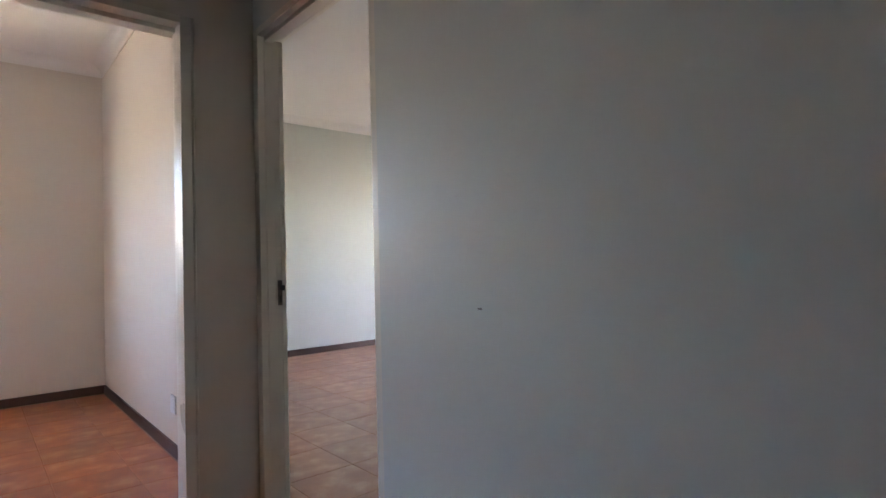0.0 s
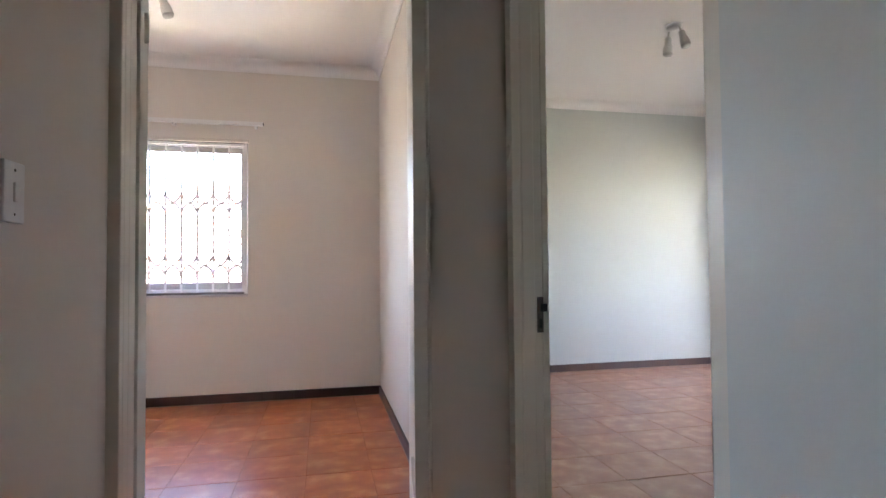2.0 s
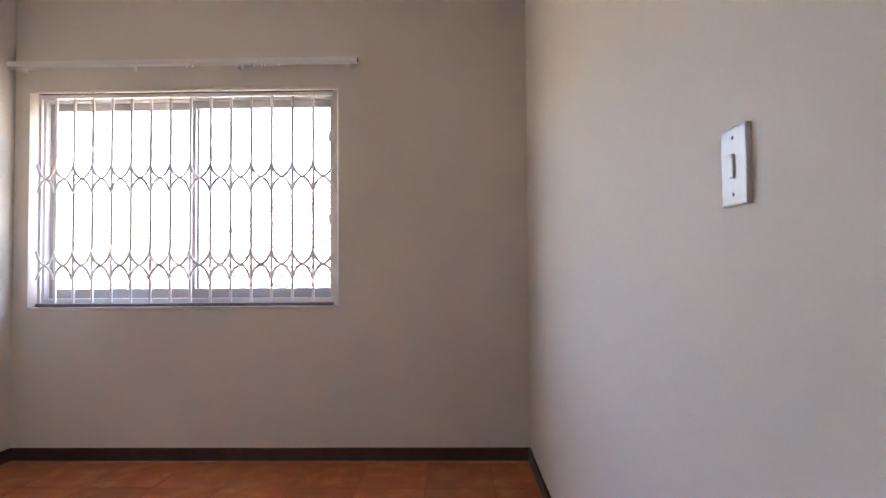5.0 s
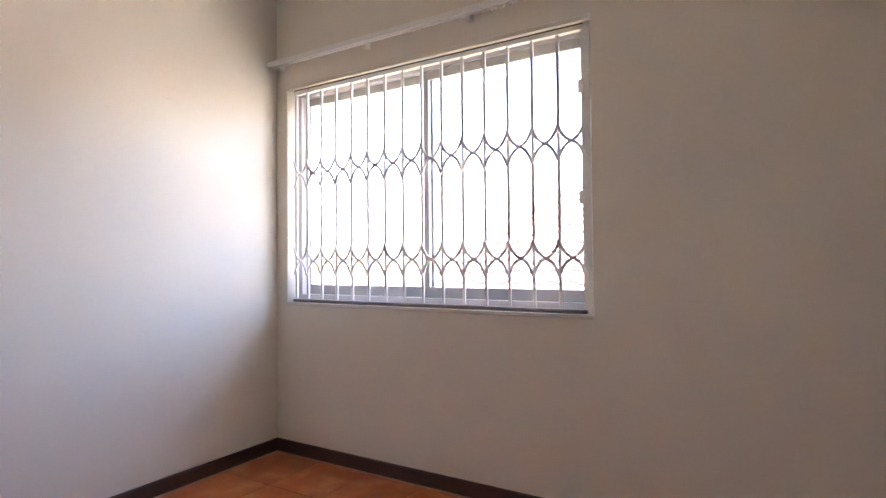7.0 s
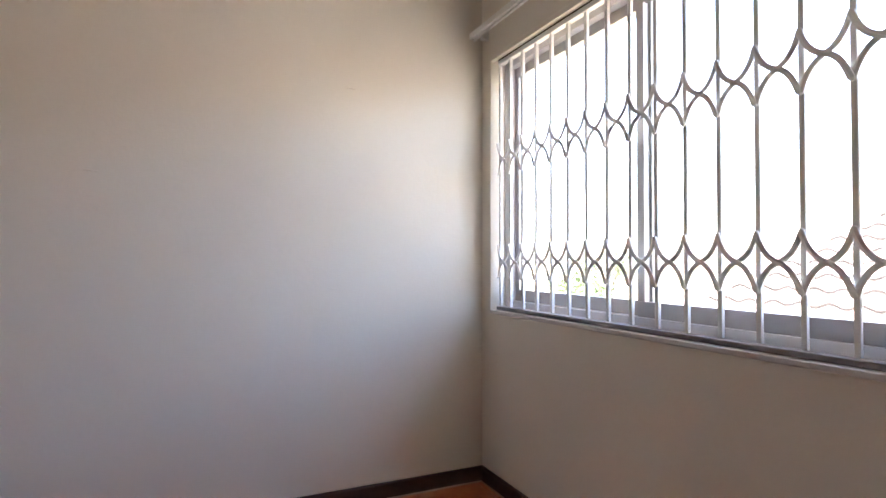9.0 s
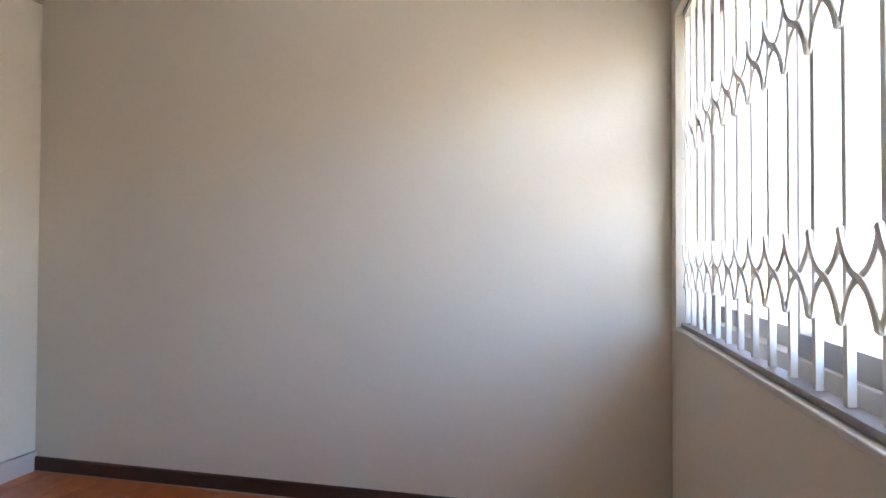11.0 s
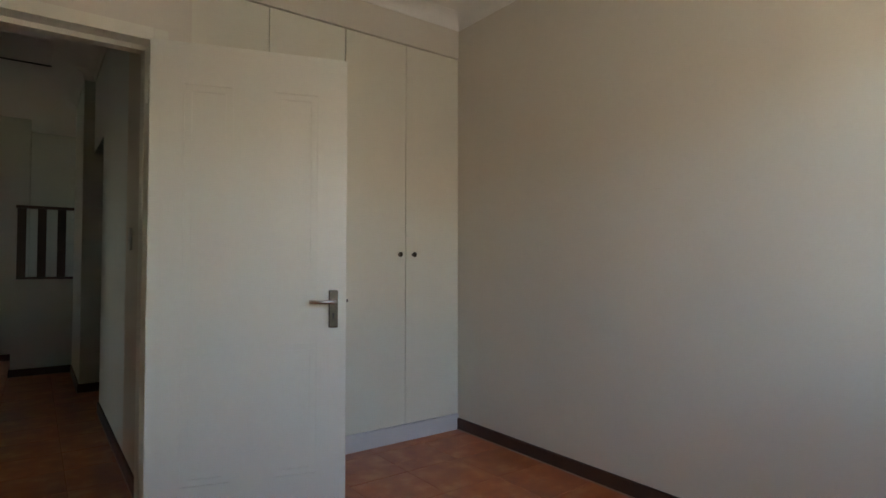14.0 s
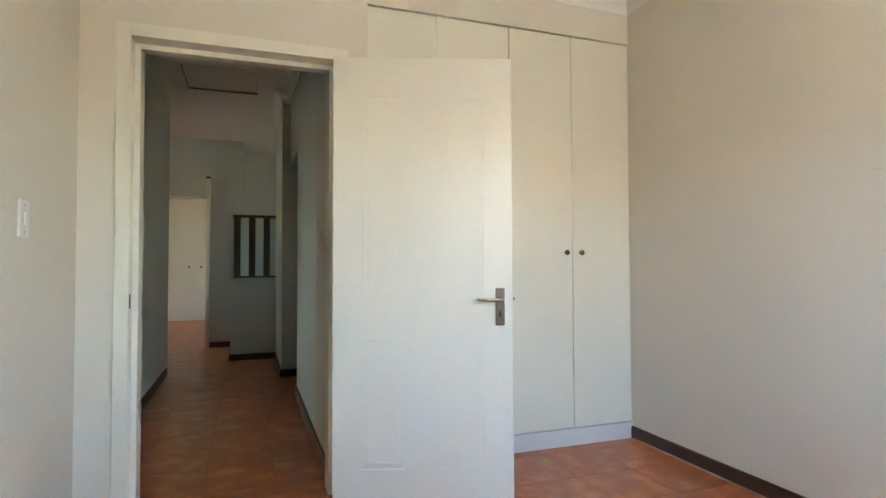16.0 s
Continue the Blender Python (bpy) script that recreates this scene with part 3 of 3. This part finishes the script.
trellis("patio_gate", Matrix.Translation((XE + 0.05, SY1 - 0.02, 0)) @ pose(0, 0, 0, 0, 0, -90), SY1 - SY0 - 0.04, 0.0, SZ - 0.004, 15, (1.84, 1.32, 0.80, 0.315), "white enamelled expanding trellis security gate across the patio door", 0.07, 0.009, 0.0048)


# ---- ceiling spot lights ----
def spot_fitting(at, label, heads):
    s = thing("ceiling_spotlight", at, label, "ceiling light", "ceiling spot lights")
    part("base_bar", lathe(bmesh.new(), [(0.045, -0.028), (0.052, -0.020), (0.055, 0)], 28), WHITEM, s, "white round ceiling plate", True)
    for yaw, tilt, off in heads:
        m = pose(0, 0, -0.02, 0, 0, yaw) @ Matrix.Translation((off, 0, 0)) @ pose(0, 0, 0, 0, tilt, 0)
        part("arm", tube(bmesh.new(), [m @ Vector((0, 0, 0.0)), m @ Vector((0, 0, -0.05))], 0.006, 8), WHITEM, s)
        h = part("spot_head", lathe(bmesh.new(), [(0.016, -0.045), (0.022, -0.055), (0.023, -0.095), (0.030, -0.115), (0.034, -0.150), (0.034, -0.158)], 24, m), WHITEM, s, "white enamelled spotlight cup", True)
        part("bulb", lathe(bmesh.new(), [(0.010, -0.150), (0.031, -0.1575), (0.033, -0.165), (0.026, -0.176), (0.010, -0.181)], 20, m), BULB, h, "unlit frosted reflector bulb", True)
    return s


spot_fitting((2.155, 1.62, ZC), "white two-head ceiling spotlight, switched off, in the large bedroom", [(-75, -18, 0.045), (100, -6, 0.045)])
spot_fitting((-1.27, 1.70, ZC), "white two-head ceiling spotlight, switched off, in the small bedroom", [(20, -20, 0.05), (200, -24, 0.05)])


# ---- switches, sockets, marks ----
def switch(at, label, w=0.072, h=0.115, rockers=1):
    s = thing("light_switch", at, label, "light switch")
    boxpart("cover_plate", (-w / 2, w / 2, -0.009, 0, -h / 2, h / 2), PLASTIC, s, "", 0.0025)
    for k in range(rockers):
        x = (k - (rockers - 1) / 2) * 0.018
        boxpart("rocker", (x - 0.006, x + 0.006, -0.013, -0.007, -0.018, 0.018), PLASTIC, s, "", 0.002)
    for z in (-h * 0.36, h * 0.36):
        part("screw", lathe(bmesh.new(), [(0.003, 0), (0.003, 0.0015), (0.001, 0.002)], 8, Matrix.Translation((0, -0.008, z)) @ pose(0, 0, 0, 90, 0, 0)), STEEL, s)
    return s


switch(Matrix.Translation((XH, -0.605, 1.228)) @ pose(0, 0, 0, 0, 0, 90), "white plastic light switch on the hall wall beside the bedroom door")
boxsw = switch(Matrix.Translation((XR, 0.635, 1.235)) @ pose(0, 0, 0, 0, 0, -90), "white plastic light switch on the bedroom side wall")
sk = thing("wall_socket", Matrix.Translation((XR, 0.845, 0.29)) @ pose(0, 0, 0, 0, 0, -90), "white plastic wall socket low on the bedroom wall", "wall socket")
boxpart("cover_plate", (-0.05, 0.05, -0.009, 0, -0.05, 0.05), PLASTIC, sk, "", 0.003)
part("wall_scuff", tube(bmesh.new(), [(XC - 0.0005, -1.516, 0.932), (XC - 0.0012, -1.510, 0.9325), (XC - 0.0005, -1.503, 0.932)], 0.0028, 6), MARK)
tagged(bpy.data.objects["wall_scuff"], "small grey chip mark in the hall wall paint", "scuff mark", kind="structure")

for k, (y, z) in enumerate(((2.15, 0.98), (2.22, 1.9), (1.2, 1.45))):
    ob = part("wall_scuff", tube(bmesh.new(), [(XL + 0.0004, y, z), (XL + 0.0012, y + 0.015, z + 0.002), (XL + 0.0004, y + 0.03 + 0.01 * k, z)], 0.003, 6), WALL)
    tagged(ob, "faint raised paint chip on the bedroom side wall", "scuff mark", kind="structure")

# ---- hall, stairwell and the room beyond ----
hb = thing("stair_balustrade", (0, -4.145, 0.945), "dark stained wooden balustrade on the low stairwell wall", "balustrade")
boxpart("rail", (-0.765, -0.290, -0.03, 0.03, 0.700, 0.728), DARKWOOD, hb, "", 0.004)
boxpart("rail", (-0.765, -0.300, -0.03, 0.03, 0.0, 0.022), DARKWOOD, hb, "", 0.004)
for k in range(3):
    x = -0.338 - k * 0.162
    boxpart("baluster", (x - 0.036, x + 0.036, -0.012, 0.012, 0.022, 0.700), DARKWOOD, hb, "", 0.003)
hatch = new("ceiling_hatch")
hatch.location = (-0.24, -2.62, ZC)
tagged(hatch, "white ceiling trap door with a dark strip painted as the shade of the gap along one edge", "ceiling hatch", kind="structure")
boxpart("panel", (-0.29, 0.32, -0.35, 0.28, -0.006, 0.0), CEIL, hatch, "", 0.002)
# solid dark strips under the ceiling; the gap's shade is put into their colour
boxpart("gap", (-0.29, 0.32, -0.372, -0.356, -0.012, 0.0), BLACK, hatch, "dark strip painted as the shade of the gap")
boxpart("gap", (0.321, 0.326, -0.356, 0.28, -0.008, 0.0), GAP_SHADE, hatch, "thin shadow gap")
d3 = new("door_3")
tagged(d3, "white painted door frame of the far bedroom doorway", "door frame", kind="structure")
boxpart("jamb", (0.017, 0.065, -5.30, -5.20, 0, 2.24), DOORP, d3, "white painted jamb", 0.003)
boxpart("jamb_cap", (0.012, 0.070, -5.30, -5.195, 2.24, 2.26), BLACK, d3, "dark top end of the jamb")
fc = thing("built_in_cupboard", (0, -9.9, 0), "cream built-in cupboard with two tall doors in the far bedroom", "wardrobe", "far cupboards")
boxpart("carcass", (-0.48, 1.02, 0, 0.53, 0.08, 2.43), CUPP, fc)
boxpart("plinth", (-0.48, 1.02, 0, 0.515, 0, 0.08), CUPP, fc)
for k in range(3):
    d = boxpart("cupboard_door", (-0.476 + k * 0.5, 0.02 + k * 0.5, 0.532, 0.55, 0.09, 2.42), CUPP, fc, "", 0.001)
    if k:
        m = Matrix.Translation((0.415 + (k - 1) * 0.22, 0.55, 1.06)) @ pose(0, 0, 0, -90, 0, 0)
        part("knob", lathe(bmesh.new(), [(0.007, 0), (0.018, 0.02), (0.010, 0.03)], 12, m), BRASS, d)

# ---- eaves over the window, and a shading slab over the balcony ----
tagged(boxpart("roof", (XL - 0.8, XC + 0.1, YO, YO + 0.68, 2.48, 2.62), PLASTER), "boxed eaves of the house roof above the window", "eaves", kind="structure")
# added out of view, to cut the daylight entering the large bedroom
tagged(boxpart("roof", (XEO, XEO + 3.4, -1.6, 4.6, 2.62, 2.76), PLASTER), "unseen roof slab added to shade the balcony outside the patio door", "balcony roof", kind="structure")

# ---- outdoors, seen through the windows: the house stands one storey up ----
tagged(boxpart("ground", (-900, 900, -900, 900, -3.3, -3.1), EARTH), "dry lawn and garden ground reaching the horizon", "ground", kind="structure")
tagged(boxpart("pavement", (XEO, XEO + 1.6, -1.5, 4.5, -0.2, -0.03), PAVE), "tiled balcony floor outside the patio door", "balcony", kind="structure")
tagged(boxpart("wall_parapet", (XEO + 1.5, XEO + 1.62, -1.5, 4.5, -0.029, 1.0), PLASTER), "plastered balcony parapet wall", "wall", kind="structure")


def tiled_roof(name, at, w, run, rise, hip, label):
    """A hipped slope of wavy roof tiles, laid up in lapped courses with real steps, with ridge caps along its left hip and its top,
    on plastered walls. hip: how far the left edge steps in for each metre up the plan."""
    h = thing(name, at, label, "house")
    bm, edges = bmesh.new(), bmesh.new()
    rows = int(math.hypot(run, rise) / 0.28)
    nx = int(w / 0.05)
    for r in range(rows):
        y0, y1 = r * run / rows, (r + 1.12) * run / rows
        z0, z1 = r * rise / rows + 0.045, (r + 1.12) * rise / rows
        first = int(y0 * hip / 0.05)
        lines = []
        for y, z in ((y0, z0 - 0.045), (y0, z0), (y1, z1)):
            lines.append([bm.verts.new((k * 0.05, y, z + 0.025 * math.sin(k * 0.05 / 0.30 * 2 * math.pi))) for k in range(first, nx + 1)])
        for k in range(len(lines[1]) - 1):
            bm.faces.new((lines[1][k], lines[1][k + 1], lines[2][k + 1], lines[2][k]))
        # riser faces that carry the painted shade below each course
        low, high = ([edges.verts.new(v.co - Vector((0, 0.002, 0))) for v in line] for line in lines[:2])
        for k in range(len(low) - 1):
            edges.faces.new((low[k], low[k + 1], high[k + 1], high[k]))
        bmesh.ops.delete(bm, geom=lines[0], context="VERTS")
    part("roof", bm, ROOF, h, "weathered wavy concrete roof tiles")
    part("tile_edges", edges, LAP_SHADE, h, "lower edges of the tile courses, painted dark for the shade under the laps")
    caps = tube(bmesh.new(), [(0, 0, 0.03), (run * hip, run, rise + 0.05)], 0.10, 10)
    tube(caps, [(run * hip, run, rise + 0.05), (w, run, rise + 0.05)], 0.10, 10)
    part("ridge_caps", caps, ROOF, h, "rounded hip and ridge capping")
    boxpart("wall", (0.5, w - 0.3, 0.45, run - 0.05, -3.6, -0.02), PLASTER, h)
    slope = bmesh.new()
    p = [slope.verts.new(q) for q in ((0.05, 0.02, -0.03), (run * hip, run, rise - 0.03), (w, run, rise - 0.03), (w, 0.02, -0.03), (0.05, 2 * run, -0.03), (w, 2 * run, -0.03))]
    for q in ((0, 3, 2, 1), (0, 1, 4), (1, 2, 5, 4), (2, 3, 5), (0, 4, 5, 3)):
        slope.faces.new([p[i] for i in q])
    part("roof_body", slope, ROOF, h)
    return h


tiled_roof("neighbour_house", Matrix.Translation((-5.65, 7.1, 0.32)), 12.0, 4.2, 2.53, 0.62, "neighbouring house with a weathered wavy tiled hip roof outside the window")


def leafy_tree(at, h, rad, seed, label):
    """A tapered trunk with limbs and many small leaves in uneven clumps."""
    rnd = random.Random(seed)
    t = thing("garden_tree", at, label, "tree", "garden trees")
    bm = bmesh.new()
    tips = []
    for k in range(7):
        a, rr = k * 2.4, rad * rnd.uniform(0.4, 0.8)
        tip = Vector((rr * math.cos(a), rr * math.sin(a), h * rnd.uniform(0.6, 0.95)))
        tube(bm, [(0, 0, h * 0.25), tip * 0.5 + Vector((0, 0, h * 0.12)), tip], 0.05, 6)
        tips.append(tip)
    lathe(bm, [(0.16, 0), (0.12, h * 0.2), (0.07, h * 0.5)], 10)
    part("trunk", bm, BARK, t)
    verts, faces = [], []
    for tip in tips + [Vector((0, 0, h * 0.85))]:
        for _ in range(420):
            d = Vector((rnd.gauss(0, 1), rnd.gauss(0, 1), rnd.gauss(0, 0.8))) * rad * 0.24
            c = tip + d
            u = Vector((rnd.uniform(-1, 1), rnd.uniform(-1, 1), rnd.uniform(-1, 1))).normalized() * 0.07
            v = u.cross(Vector((rnd.uniform(-1, 1), rnd.uniform(-1, 1), 1))).normalized() * 0.035
            i = len(verts)
            verts += [c - u, c + v, c + u, c - v]
            faces.append((i, i + 1, i + 2, i + 3))
    me = bpy.data.meshes.new("crown")
    me.from_pydata([tuple(v) for v in verts], [], faces)
    me.materials.append(LEAF)
    cr = new("crown", me)
    cr.parent = t
    return t


leafy_tree((-14.3, 13.0, -3.1), 4.6, 1.4, 4, "small leafy garden tree beyond the bedroom window")


# ---- floor tiles, laid last ----
def tiles(x0, x1, y0, y1, ox, oy, s=0.333, joint=0.0032, material=TILE):
    """Square tiles over a rectangle; whole and cut tiles share meshes by size."""
    cache = {}
    fl = bpy.data.objects["floor"]
    i0, i1 = math.floor((x0 - ox) / s), math.ceil((x1 - ox) / s)
    j0, j1 = math.floor((y0 - oy) / s), math.ceil((y1 - oy) / s)
    for i in range(i0, i1):
        for j in range(j0, j1):
            a, b = max(ox + i * s + joint / 2, x0), min(ox + (i + 1) * s - joint / 2, x1)
            c, d = max(oy + j * s + joint / 2, y0), min(oy + (j + 1) * s - joint / 2, y1)
            if b - a < 0.01 or d - c < 0.01:
                continue
            key = (round(b - a, 3), round(d - c, 3))
            if key not in cache:
                me = bpy.data.meshes.new("tile")
                w, h, r, z = (b - a) / 2, (d - c) / 2, 0.0025, 0.0
                v = [(sx * w, sy * h, -0.005) for sx, sy in ((-1, -1), (1, -1), (1, 1), (-1, 1))]
                v += [(sx * w, sy * h, z - 0.0007) for sx, sy in ((-1, -1), (1, -1), (1, 1), (-1, 1))]
                v += [(sx * (w - r), sy * (h - r), z) for sx, sy in ((-1, -1), (1, -1), (1, 1), (-1, 1))]
                f = [(8, 9, 10, 11)]
                for k in range(4):
                    n = (k + 1) % 4
                    f += [(k, n, 4 + n, 4 + k), (4 + k, 4 + n, 8 + n, 8 + k)]
                me.from_pydata(v, [], f)
                me.materials.append(material)
                cache[key] = me
            t = new("tile", cache[key])
            t.parent = fl
            t.location = ((a + b) / 2, (c + d) / 2, random.uniform(-0.0004, 0.0004))
            t.rotation_euler = (random.gauss(0, 0.0012), random.gauss(0, 0.0012), 0)


tiles(XL, XR, YD, YW, -0.360, 1.545, 0.3375)
tiles(XL, -0.985, YC, YD, -0.360, 1.545, 0.3375)
tiles(DX0, DX1, YH, YD, -0.360, 1.545, 0.3375)
tiles(XH, XC, -5.26, YH, -0.25, -0.23, 0.3375)
tiles(XCB, XE, -2.2, YB, 1.58, 1.12, 0.36, material=ROSE_TILE)
tiles(0.015, 1.60, -9.4, -5.26, -0.37, -0.1)
tiles(XC, 1.60, -5.26, -3.54, -0.37, -0.1)
tiles(XH - 0.11, XH, -2.95, -2.15, -0.37, -0.1)
tiles(XC, XCB, BY0, BY1, 0.5, 0.2)
